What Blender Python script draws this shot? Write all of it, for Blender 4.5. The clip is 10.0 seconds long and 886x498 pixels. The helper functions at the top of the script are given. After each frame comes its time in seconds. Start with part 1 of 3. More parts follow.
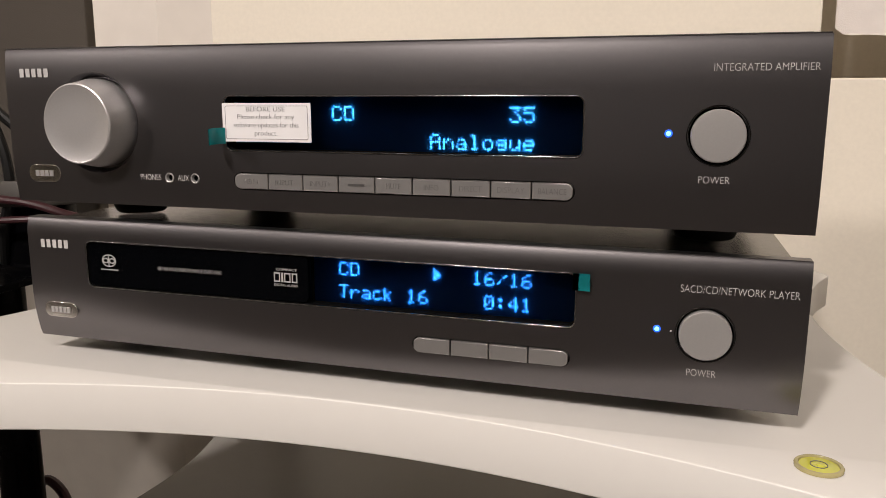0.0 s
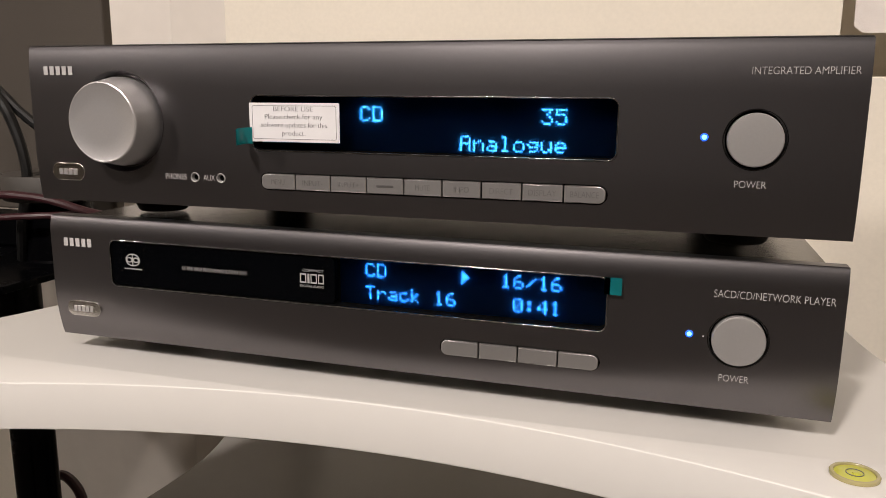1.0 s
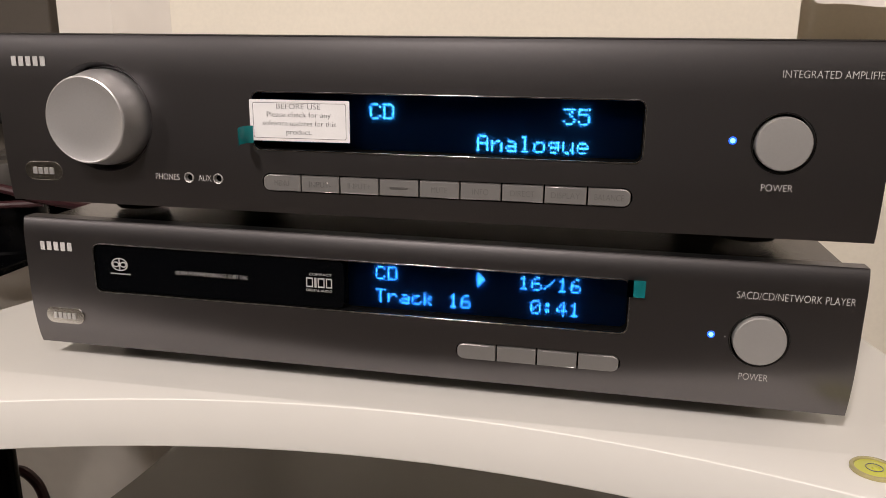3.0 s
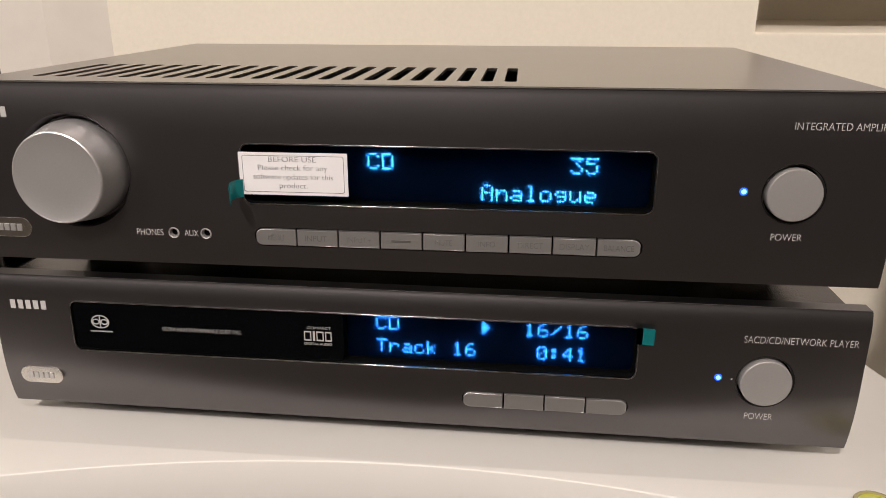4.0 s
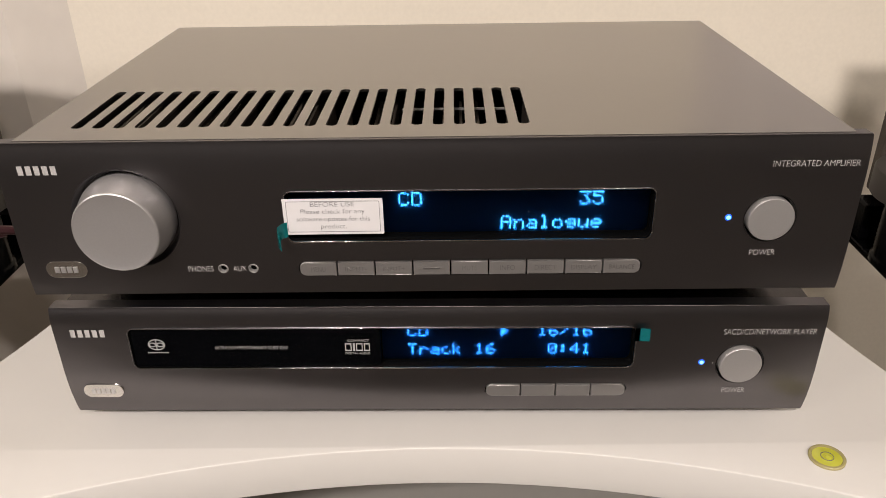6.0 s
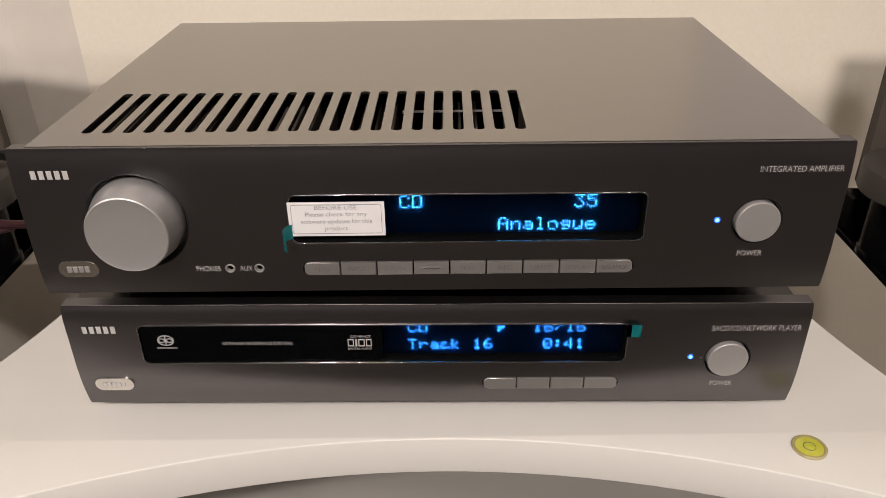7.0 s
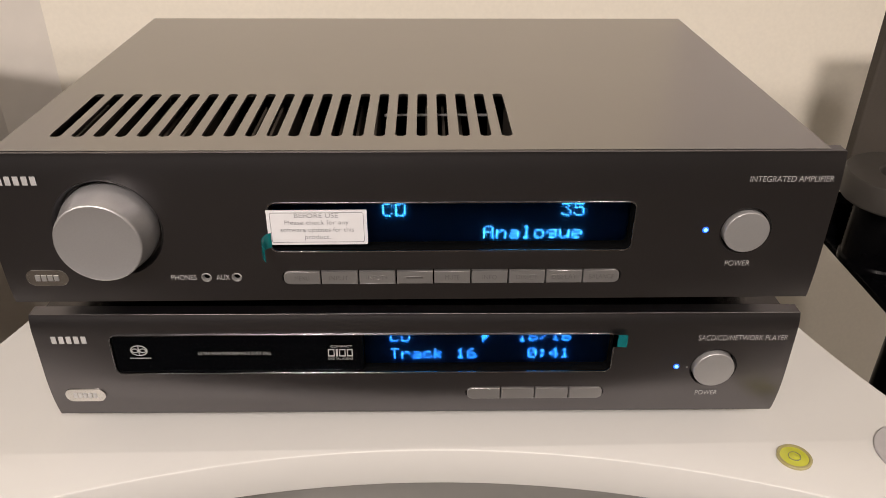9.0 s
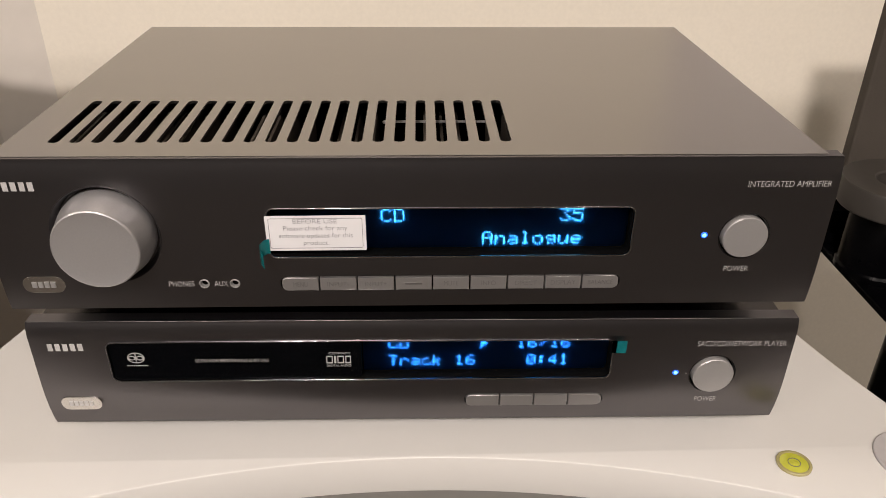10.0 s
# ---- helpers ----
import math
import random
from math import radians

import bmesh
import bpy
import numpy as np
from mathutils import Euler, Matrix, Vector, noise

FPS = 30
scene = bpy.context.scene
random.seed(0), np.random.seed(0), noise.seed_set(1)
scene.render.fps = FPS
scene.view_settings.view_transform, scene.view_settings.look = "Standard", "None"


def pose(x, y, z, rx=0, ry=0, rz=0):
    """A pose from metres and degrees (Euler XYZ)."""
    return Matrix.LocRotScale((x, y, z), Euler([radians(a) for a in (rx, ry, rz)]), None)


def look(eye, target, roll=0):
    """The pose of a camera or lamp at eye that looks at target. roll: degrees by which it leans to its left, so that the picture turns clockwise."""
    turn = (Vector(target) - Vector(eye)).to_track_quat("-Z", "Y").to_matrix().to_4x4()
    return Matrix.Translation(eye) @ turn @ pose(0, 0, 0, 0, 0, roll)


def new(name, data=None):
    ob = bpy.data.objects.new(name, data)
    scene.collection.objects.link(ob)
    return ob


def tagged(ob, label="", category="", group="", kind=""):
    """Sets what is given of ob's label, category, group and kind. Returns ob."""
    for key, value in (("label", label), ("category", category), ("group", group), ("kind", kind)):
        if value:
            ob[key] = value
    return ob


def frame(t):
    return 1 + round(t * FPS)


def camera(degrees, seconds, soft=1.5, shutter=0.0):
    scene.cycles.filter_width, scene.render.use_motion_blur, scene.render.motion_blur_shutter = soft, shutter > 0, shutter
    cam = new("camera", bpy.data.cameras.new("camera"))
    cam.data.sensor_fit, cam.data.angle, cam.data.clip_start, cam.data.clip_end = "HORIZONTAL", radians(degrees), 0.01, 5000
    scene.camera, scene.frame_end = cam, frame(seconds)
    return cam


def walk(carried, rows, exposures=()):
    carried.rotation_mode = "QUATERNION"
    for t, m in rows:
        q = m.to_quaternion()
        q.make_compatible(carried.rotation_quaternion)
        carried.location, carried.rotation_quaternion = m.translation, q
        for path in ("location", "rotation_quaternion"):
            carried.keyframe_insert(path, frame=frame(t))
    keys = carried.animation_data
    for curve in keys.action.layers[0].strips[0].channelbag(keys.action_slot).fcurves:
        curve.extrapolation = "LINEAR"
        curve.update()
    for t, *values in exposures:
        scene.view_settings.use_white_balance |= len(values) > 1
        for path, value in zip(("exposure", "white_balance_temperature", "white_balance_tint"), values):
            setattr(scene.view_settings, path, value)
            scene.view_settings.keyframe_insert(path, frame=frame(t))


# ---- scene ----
cam = camera(59.5, 10.0, soft=0.9)
PATH = [
    (0, (0.153, -0.366, 0.755), (-0.398, 1.52, 0.381), 0.1),
    (0.5, (0.148, -0.366, 0.759), (-0.417, 1.511, 0.364), 0.1),
    (1, (0.139, -0.366, 0.759), (-0.417, 1.515, 0.367), 0.4),
    (1.5, (0.129, -0.363, 0.763), (-0.405, 1.52, 0.353), 0.6),
    (2, (0.118, -0.362, 0.765), (-0.372, 1.529, 0.336), 0.8),
    (3.5, (0.074, -0.356, 0.8), (-0.209, 1.54, 0.228), 0.3),
    (4, (0.055, -0.34, 0.826), (-0.141, 1.544, 0.183), -0.0),
    (4.5, (0.038, -0.329, 0.85), (-0.092, 1.523, 0.108), -0.5),
    (5, (0.017, -0.327, 0.869), (-0.048, 1.49, 0.035), -0.7),
    (5.5, (0.012, -0.343, 0.895), (-0.026, 1.446, 0.001), -0.9),
    (7, (0.01, -0.364, 0.932), (-0.007, 1.374, -0.057), -0.8),
    (7.5, (0.007, -0.366, 0.938), (-0.001, 1.366, -0.062), -0.6),
    (8, (0.007, -0.366, 0.938), (0.014, 1.365, -0.064), -0.3),
    (8.5, (0.009, -0.359, 0.934), (0.033, 1.367, -0.075), 0.0),
    (9, (0.006, -0.35, 0.935), (0.05, 1.376, -0.074), 0.4),
    (9.5, (0.006, -0.346, 0.933), (0.061, 1.385, -0.066), 0.6),
    (10, (0.004, -0.351, 0.932), (0.061, 1.39, -0.051), 0.5),
]
walk(cam, [(t, look(eye, target, roll)) for t, eye, target, roll in PATH], [(0.0, -0.03), (2.0, 0.0), (3.5, -0.05), (5.5, 0.0), (7.5, -0.12), (10.0, -0.06)])

from mathutils.geometry import delaunay_2d_cdt

# ---------------------------------------------------------------- light
world = bpy.data.worlds.new("world")
scene.world = world
world.use_nodes = True
world.node_tree.nodes["Background"].inputs[0].default_value = (1.0, 0.86, 0.68, 1)
world.node_tree.nodes["Background"].inputs[1].default_value = 0.02


def downlight_lamp(x, y, watts, size):
    data = bpy.data.lights.new("downlight_lamp", "AREA")
    data.shape, data.size, data.energy, data.color = "DISK", size, watts, (1.0, 0.89, 0.825)
    data.spread = radians(150)
    ob = new("downlight_lamp", data)
    ob.matrix_world = look((x, y, 2.375), (x * 0.6, y * 0.6, 0.5))
    return ob


LAMPS = [(-2.60, -2.30, 31.0, 0.24), (-0.42, -1.85, 60.0, 0.20), (0.70, -1.55, 10.0, 0.16), (2.00, -1.50, 8.0, 0.13)]
for lx, ly, lw, ls in LAMPS:
    downlight_lamp(lx, ly, lw, ls)


# ---------------------------------------------------------------- materials
def material(name, colour, rough=0.5, metal=0.0, vary=0.12, scale=40.0, bump=0.0, bump_scale=400.0, stretch=(1, 1, 1),
             rough_vary=0.06, spec=0.5, coat=0.0, stain=0.06, stain_scale=6.0):
    m = bpy.data.materials.new(name)
    m.use_nodes = True
    nt = m.node_tree
    b = nt.nodes["Principled BSDF"]
    b.inputs["Metallic"].default_value = metal
    b.inputs["Specular IOR Level"].default_value = spec
    b.inputs["Coat Weight"].default_value = coat
    b.inputs["Coat Roughness"].default_value = 0.08
    tc = nt.nodes.new("ShaderNodeTexCoord")
    mp = nt.nodes.new("ShaderNodeMapping")
    mp.inputs["Scale"].default_value = stretch
    nt.links.new(tc.outputs["Object"], mp.inputs["Vector"])

    def grain(s, detail):
        n = nt.nodes.new("ShaderNodeTexNoise")
        n.inputs["Scale"].default_value, n.inputs["Detail"].default_value = s, detail
        nt.links.new(mp.outputs["Vector"], n.inputs["Vector"])
        return n.outputs["Fac"]

    def ranged(sock, lo, hi):
        r = nt.nodes.new("ShaderNodeMapRange")
        r.inputs["From Min"].default_value, r.inputs["From Max"].default_value = 0.3, 0.7
        r.inputs["To Min"].default_value, r.inputs["To Max"].default_value = lo, hi
        nt.links.new(sock, r.inputs["Value"])
        return r.outputs["Result"]

    fine, broad = grain(scale, 6.0), grain(stain_scale, 3.0)
    mul = nt.nodes.new("ShaderNodeMath")
    mul.operation = "MULTIPLY"
    nt.links.new(ranged(fine, 1 - vary, 1 + vary), mul.inputs[0])
    nt.links.new(ranged(broad, 1 - stain, 1 + stain), mul.inputs[1])
    col = nt.nodes.new("ShaderNodeVectorMath")
    col.operation = "SCALE"
    col.inputs[0].default_value = colour
    nt.links.new(mul.outputs[0], col.inputs["Scale"])
    nt.links.new(col.outputs["Vector"], b.inputs["Base Color"])
    nt.links.new(ranged(fine, max(0.02, rough - rough_vary), rough + rough_vary), b.inputs["Roughness"])
    if bump:
        bp = nt.nodes.new("ShaderNodeBump")
        bp.inputs["Strength"].default_value, bp.inputs["Distance"].default_value = bump, 0.001
        nt.links.new(grain(bump_scale, 4.0), bp.inputs["Height"])
        nt.links.new(bp.outputs["Normal"], b.inputs["Normal"])
    return m


def glowing(name, colour, strength):
    m = bpy.data.materials.new(name)
    m.use_nodes = True
    b = m.node_tree.nodes["Principled BSDF"]
    b.inputs["Base Color"].default_value = (*colour, 1)
    b.inputs["Emission Color"].default_value = (*colour, 1)
    b.inputs["Emission Strength"].default_value = strength
    return m


def pane_glass(name, tint):
    m = bpy.data.materials.new(name)
    m.use_nodes = True
    nt = m.node_tree
    nt.nodes.remove(nt.nodes["Principled BSDF"])
    clear, gloss = nt.nodes.new("ShaderNodeBsdfTransparent"), nt.nodes.new("ShaderNodeBsdfGlossy")
    clear.inputs["Color"].default_value = (*tint, 1)
    gloss.inputs["Roughness"].default_value = 0.03
    fres, mix = nt.nodes.new("ShaderNodeFresnel"), nt.nodes.new("ShaderNodeMixShader")
    fres.inputs["IOR"].default_value = 1.13
    nt.links.new(fres.outputs[0], mix.inputs[0])
    nt.links.new(clear.outputs[0], mix.inputs[1])
    nt.links.new(gloss.outputs[0], mix.inputs[2])
    nt.links.new(mix.outputs[0], nt.nodes["Material Output"].inputs["Surface"])
    return m


GRAPHITE = material("graphite_anodised_aluminium", (0.172, 0.164, 0.169), 0.335, 1.0, 0.015, 900, 0.0, 3500, (1, 1, 1), 0.012, stain=0.03, stain_scale=14)
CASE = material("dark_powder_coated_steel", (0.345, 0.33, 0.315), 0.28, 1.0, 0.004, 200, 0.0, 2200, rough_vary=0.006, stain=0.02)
# Case steel darkened: the amplifier's shade over the player is in this colour.
CASE_SHADED = material("shaded_case_steel", (0.065, 0.060, 0.056), 0.22, 1.0, 0.02, 300, rough_vary=0.02)
# Near-black: the shade in recesses and below the case is put into the colour.
INSIDE_SHADE = material("shade_black_inside", (0.0018, 0.0018, 0.0018), 0.8, spec=0.05)
FINS = material("dark_heatsink_aluminium", (0.11, 0.092, 0.075), 0.45, 0.6)
SILVER = material("satin_silver_aluminium", (0.64, 0.63, 0.635), 0.34, 0.75, 0.02, 900, 0.02, 3000, rough_vary=0.02, stain=0.02)
BUTTON = material("satin_grey_buttons", (0.42, 0.41, 0.405), 0.38, 0.55, 0.02, 900, 0.02, 3000, rough_vary=0.02, stain=0.02)
KEYMETAL = material("satin_metal_keys", (0.46, 0.45, 0.445), 0.34, 0.8, 0.01, 300, 0.0, 3000, rough_vary=0.01, stain=0.02)
RIM = material("dark_polished_bevel", (0.33, 0.33, 0.34), 0.12, 1.0)
BADGE = material("polished_badge_metal", (0.72, 0.70, 0.67), 0.17, 1.0, rough_vary=0.02)
INK = material("pale_grey_print", (0.44, 0.435, 0.43), 0.5)
FAINT = material("grey_engraving", (0.32, 0.313, 0.31), 0.34, 0.85)
BLACKGLOSS = material("black_gloss_acrylic", (0.0012, 0.0014, 0.0018), 0.10, 0.0, vary=0.1, rough_vary=0.01, spec=0.15)
BACKPLANE = material("display_backplane", (0.0015, 0.0018, 0.003), 0.6, spec=0.1)
PAPER = material("white_paper_label", (0.74, 0.73, 0.74), 0.6, vary=0.03, bump=0.05, bump_scale=900)
TONER = material("dark_toner_print", (0.11, 0.11, 0.12), 0.6)
TEAL = material("teal_plastic_film", (0.012, 0.27, 0.29), 0.22, vary=0.1)
RUBBER = material("black_rubber", (0.010, 0.010, 0.011), 0.6, bump=0.1)
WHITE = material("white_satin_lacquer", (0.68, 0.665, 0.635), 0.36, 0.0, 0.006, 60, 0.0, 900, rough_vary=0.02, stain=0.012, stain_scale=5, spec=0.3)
# Lower shelf: the shade under the upper one is put into this grey.
LOWER_SHADED = material("shaded_shelf_lacquer", (0.30, 0.29, 0.275), 0.40, 0.0, 0.01, 60, stain=0.03, stain_scale=5, spec=0.3)
CREAM = material("cream_wall_paint", (0.87, 0.81, 0.70), 0.75, 0.0, 0.02, 220, 0.03, 420, stain=0.03, stain_scale=2.5)
WARMWHITE = material("white_gloss_woodwork", (0.80, 0.75, 0.69), 0.4, vary=0.02, bump=0.03, bump_scale=200)
TAUPE = material("dark_taupe_cloth", (0.060, 0.050, 0.040), 0.85, vary=0.15, scale=1500, bump=0.3, bump_scale=1800)
BLACK = material("black_satin_metal", (0.0012, 0.0012, 0.0016), 0.25, 0.0, rough_vary=0.05, spec=0.06)
GREY = material("dark_grey_cap_metal", (0.042, 0.037, 0.032), 0.6, 0.0)
PALEGREY = material("pale_grey_plastic", (0.42, 0.40, 0.40), 0.4)
CARPET = material("dark_taupe_carpet", (0.052, 0.044, 0.036), 0.95, vary=0.25, scale=500, bump=0.6, bump_scale=700)
CEILING = material("white_ceiling_paint", (0.78, 0.76, 0.72), 0.85, vary=0.02, bump=0.05)
# Far wall, out of view: a dim room is put into this dark colour.
DIM = material("far_wall_dimmed_colour", (0.10, 0.09, 0.08), 0.85, vary=0.05)
CABLE = material("black_cable_sheath", (0.004, 0.004, 0.004), 0.5, spec=0.3)
CABLERED = material("dark_red_cable_sheath", (0.035, 0.008, 0.011), 0.45)
LIME = material("yellow_green_level_fluid", (0.50, 0.50, 0.05), 0.15, coat=0.6)
VIALRIM = material("clear_olive_vial_rim", (0.34, 0.30, 0.13), 0.18, coat=0.6)
CLOTHWHITE = material("white_cotton", (0.80, 0.76, 0.74), 0.85, vary=0.04, bump=0.2, bump_scale=700)


def haze_film(name, share, tint):
    m = bpy.data.materials.new(name)
    m.use_nodes = True
    nt = m.node_tree
    nt.nodes.remove(nt.nodes["Principled BSDF"])
    clear, haze, mix = nt.nodes.new("ShaderNodeBsdfTransparent"), nt.nodes.new("ShaderNodeBsdfTranslucent"), nt.nodes.new("ShaderNodeMixShader")
    haze.inputs["Color"].default_value = (*tint, 1)
    mix.inputs[0].default_value = share
    nt.links.new(clear.outputs[0], mix.inputs[1])
    nt.links.new(haze.outputs[0], mix.inputs[2])
    nt.links.new(mix.outputs[0], nt.nodes["Material Output"].inputs["Surface"])
    return m


# Added film: spreads the characters' light into a blue glow around them.
HAZE = haze_film("display_halo_film", 0.72, (0.10, 0.45, 1.0))
GLASS = pane_glass("display_glass", (0.80, 0.84, 0.92))
FILM = pane_glass("clear_film", (0.93, 0.95, 0.97))
GLOW_CYAN = glowing("cyan_display_segments", (0.14, 0.66, 1.0), 12.5)
GLOW_BLUE = glowing("blue_display_segments", (0.08, 0.44, 1.0), 13.0)
GLOW_LED = glowing("blue_led", (0.11, 0.36, 1.0), 4.2)
GLOW_RING = glowing("blue_led_ring", (0.02, 0.13, 1.0), 0.8)
GLOW_LAMP = glowing("warm_lamp_lens", (1.0, 0.82, 0.6), 6.0)


# ---------------------------------------------------------------- helpers
def mesh_of(bm, name="mesh"):
    me = bpy.data.meshes.new(name)
    bm.normal_update()
    bm.to_mesh(me)
    bm.free()
    return me


def part(name, bm, mat, parent=None, label="", at=(0, 0, 0), smooth=False):
    me = bm if isinstance(bm, bpy.types.Mesh) else mesh_of(bm, name)
    if not me.materials:
        me.materials.append(mat)
    if smooth:
        for p in me.polygons:
            p.use_smooth = True
        me.set_sharp_from_angle(angle=radians(35))
    ob = new(name, me)
    ob.location = at
    if parent:
        ob.parent = parent
    if label:
        tagged(ob, label)
    return ob


def thing(name, at, label, category, group="", kind=""):
    return tagged_at(new(name), at, label, category, group, kind)


def tagged_at(ob, at, label, category, group="", kind=""):
    ob.location = at
    return tagged(ob, label, category, group, kind)


def box(x0, x1, y0, y1, z0, z1, bevel=0.0, segments=2):
    bm = bmesh.new()
    bmesh.ops.create_cube(bm, size=1)
    for v in bm.verts:
        v.co = Vector(((x0 + x1) / 2 + v.co.x * (x1 - x0), (y0 + y1) / 2 + v.co.y * (y1 - y0), (z0 + z1) / 2 + v.co.z * (z1 - z0)))
    if bevel:
        bmesh.ops.bevel(bm, geom=bm.edges[:], offset=bevel, segments=segments, affect="EDGES", profile=0.5)
    return bm


def lathe(profile, steps=64, axis="z", centre=(0, 0, 0)):
    """A turned shape from (radius, height) pairs; axis y turns it to face the viewer with height towards -y."""
    bm = bmesh.new()
    rings = []
    for r, h in profile:
        ring = []
        for k in range(steps):
            a = 2 * math.pi * k / steps
            p = (r * math.cos(a), r * math.sin(a), h) if axis == "z" else (r * math.cos(a), -h, r * math.sin(a))
            ring.append(bm.verts.new(Vector(p) + Vector(centre)))
        rings.append(ring)
    for a, b in zip(rings, rings[1:]):
        for k in range(steps):
            bm.faces.new((a[k], a[(k + 1) % steps], b[(k + 1) % steps], b[k]))
    for ring in (rings[0], rings[-1]):
        bm.faces.new(ring)
    bmesh.ops.recalc_face_normals(bm, faces=bm.faces[:])
    return bm


def rounded(x0, x1, z0, z1, r, steps=8):
    pts = []
    for cx, cz, a0 in ((x1 - r, z1 - r, 0), (x0 + r, z1 - r, 90), (x0 + r, z0 + r, 180), (x1 - r, z0 + r, 270)):
        for k in range(steps + 1):
            a = radians(a0 + 90 * k / steps)
            pts.append((cx + r * math.cos(a), cz + r * math.sin(a)))
    return pts


def ring_points(cx, cz, r, steps=48):
    return [(cx + r * math.cos(2 * math.pi * k / steps), cz + r * math.sin(2 * math.pi * k / steps)) for k in range(steps)]


def sheet(outlines, front, thick, plane="xz", bevel=0.0):
    """A flat plate from closed outlines (the inner ones are holes). plane xz: its front lies at y = front; plane xy: its top at z = front."""
    cu = bpy.data.curves.new("sheet", "CURVE")
    cu.dimensions, cu.fill_mode = "2D", "BOTH"
    cu.extrude, cu.bevel_depth, cu.bevel_resolution = max(thick / 2 - bevel, 0), bevel, 2
    cu.offset = -bevel
    for pts in outlines:
        sp = cu.splines.new("POLY")
        sp.points.add(len(pts) - 1)
        for p, (a, b) in zip(sp.points, pts):
            p.co = (a, b, 0, 1)
        sp.use_cyclic_u = True
    ob = bpy.data.objects.new("sheet", cu)
    scene.collection.objects.link(ob)
    me = bpy.data.meshes.new_from_object(ob.evaluated_get(bpy.context.evaluated_depsgraph_get()))
    bpy.data.objects.remove(ob)
    bpy.data.curves.remove(cu)
    bm = bmesh.new()
    bm.from_mesh(me)
    bmesh.ops.remove_doubles(bm, verts=bm.verts[:], dist=1e-6)
    bm.to_mesh(me)
    bm.free()
    if plane == "xz":
        me.transform(Matrix.Translation((0, front + thick / 2, 0)) @ Matrix.Rotation(radians(90), 4, "X"))
    else:
        me.transform(Matrix.Translation((0, 0, front - thick / 2)))
    return me


def inside(p, loop):
    hit = False
    for (ax, ay), (bx, by) in zip(loop, loop[1:] + loop[:1]):
        if (ay > p[1]) != (by > p[1]) and p[0] < (bx - ax) * (p[1] - ay) / (by - ay) + ax:
            hit = not hit
    return hit


def pierced(outlines, front, thick, plane="xz", creases=()):
    """A plate with clean-cut openings: the first outline is its edge, the others are holes."""
    pts, edges, loops = [], [], []
    for loop in outlines:
        base = len(pts)
        pts += [Vector(p) for p in loop]
        ids = list(range(base, base + len(loop)))
        loops.append(ids)
        edges += list(zip(ids, ids[1:] + ids[:1]))
    for a, b in creases:
        edges.append((len(pts), len(pts) + 1))
        pts += [Vector(a), Vector(b)]
    co, _, faces, orig, _, _ = delaunay_2d_cdt(pts, edges, [], 0, 1e-7)
    to3 = (lambda a, b, d: (a, front + d, b)) if plane == "xz" else (lambda a, b, d: (a, b, front - d))
    bm = bmesh.new()
    near, far = [[bm.verts.new(to3(c.x, c.y, d)) for c in co] for d in (0, thick)]
    for f in faces:
        c = sum((co[i] for i in f), Vector((0, 0))) / len(f)
        if inside(c, outlines[0]) and not any(inside(c, h) for h in outlines[1:]):
            bm.faces.new([near[i] for i in f])
            bm.faces.new([far[i] for i in reversed(f)])
    where = {o: i for i, group in enumerate(orig) for o in group}
    for ids in loops:
        for a, b in zip(ids, ids[1:] + ids[:1]):
            a, b = where[a], where[b]
            bm.faces.new((near[a], near[b], far[b], far[a]))
    bmesh.ops.recalc_face_normals(bm, faces=bm.faces[:])
    return bm


def flat_pane(points, y):
    bm = bmesh.new()
    bm.faces.new([bm.verts.new((x, y, z)) for x, z in points])
    return bm


def words(text, x0, x1, z0, z1, y, lean=0.0, bold=-0.013):
    """Raised lettering that fills the box x0..x1, z0..z1 on the plane y."""
    cu = bpy.data.curves.new("words", "FONT")
    cu.body, cu.extrude, cu.shear, cu.offset = text, 0.004, lean, bold
    ob = bpy.data.objects.new("words", cu)
    scene.collection.objects.link(ob)
    me = bpy.data.meshes.new_from_object(ob.evaluated_get(bpy.context.evaluated_depsgraph_get()))
    bpy.data.objects.remove(ob)
    bpy.data.curves.remove(cu)
    xs, ys = [v.co.x for v in me.vertices], [v.co.y for v in me.vertices]
    sx, sz = (x1 - x0) / (max(xs) - min(xs)), (z1 - z0) / (max(ys) - min(ys))
    for v in me.vertices:
        v.co = Vector((x0 + (v.co.x - min(xs)) * sx, y - v.co.z * 0.02, z0 + (v.co.y - min(ys)) * sz))
    return me


def bars(rows, y, thick=0.00015):
    """Plain bars (x0, x1, z0, z1) as one mesh, for marks that carry no words."""
    bm = bmesh.new()
    for x0, x1, z0, z1 in rows:
        piece = box(x0, x1, y - thick, y, z0, z1)
        me = mesh_of(piece)
        bm.from_mesh(me)
        bpy.data.meshes.remove(me)
    return bm


def tube(points, radius, res=6):
    cu = bpy.data.curves.new("tube", "CURVE")
    cu.dimensions, cu.bevel_depth, cu.bevel_resolution, cu.resolution_u = "3D", radius, 3, res
    sp = cu.splines.new("BEZIER")
    sp.bezier_points.add(len(points) - 1)
    for p, co in zip(sp.bezier_points, points):
        p.co, p.handle_left_type, p.handle_right_type = co, "AUTO", "AUTO"
    cu.use_fill_caps = True
    ob = bpy.data.objects.new("tube", cu)
    scene.collection.objects.link(ob)
    me = bpy.data.meshes.new_from_object(ob.evaluated_get(bpy.context.evaluated_depsgraph_get()))
    bpy.data.objects.remove(ob)
    bpy.data.curves.remove(cu)
    return me


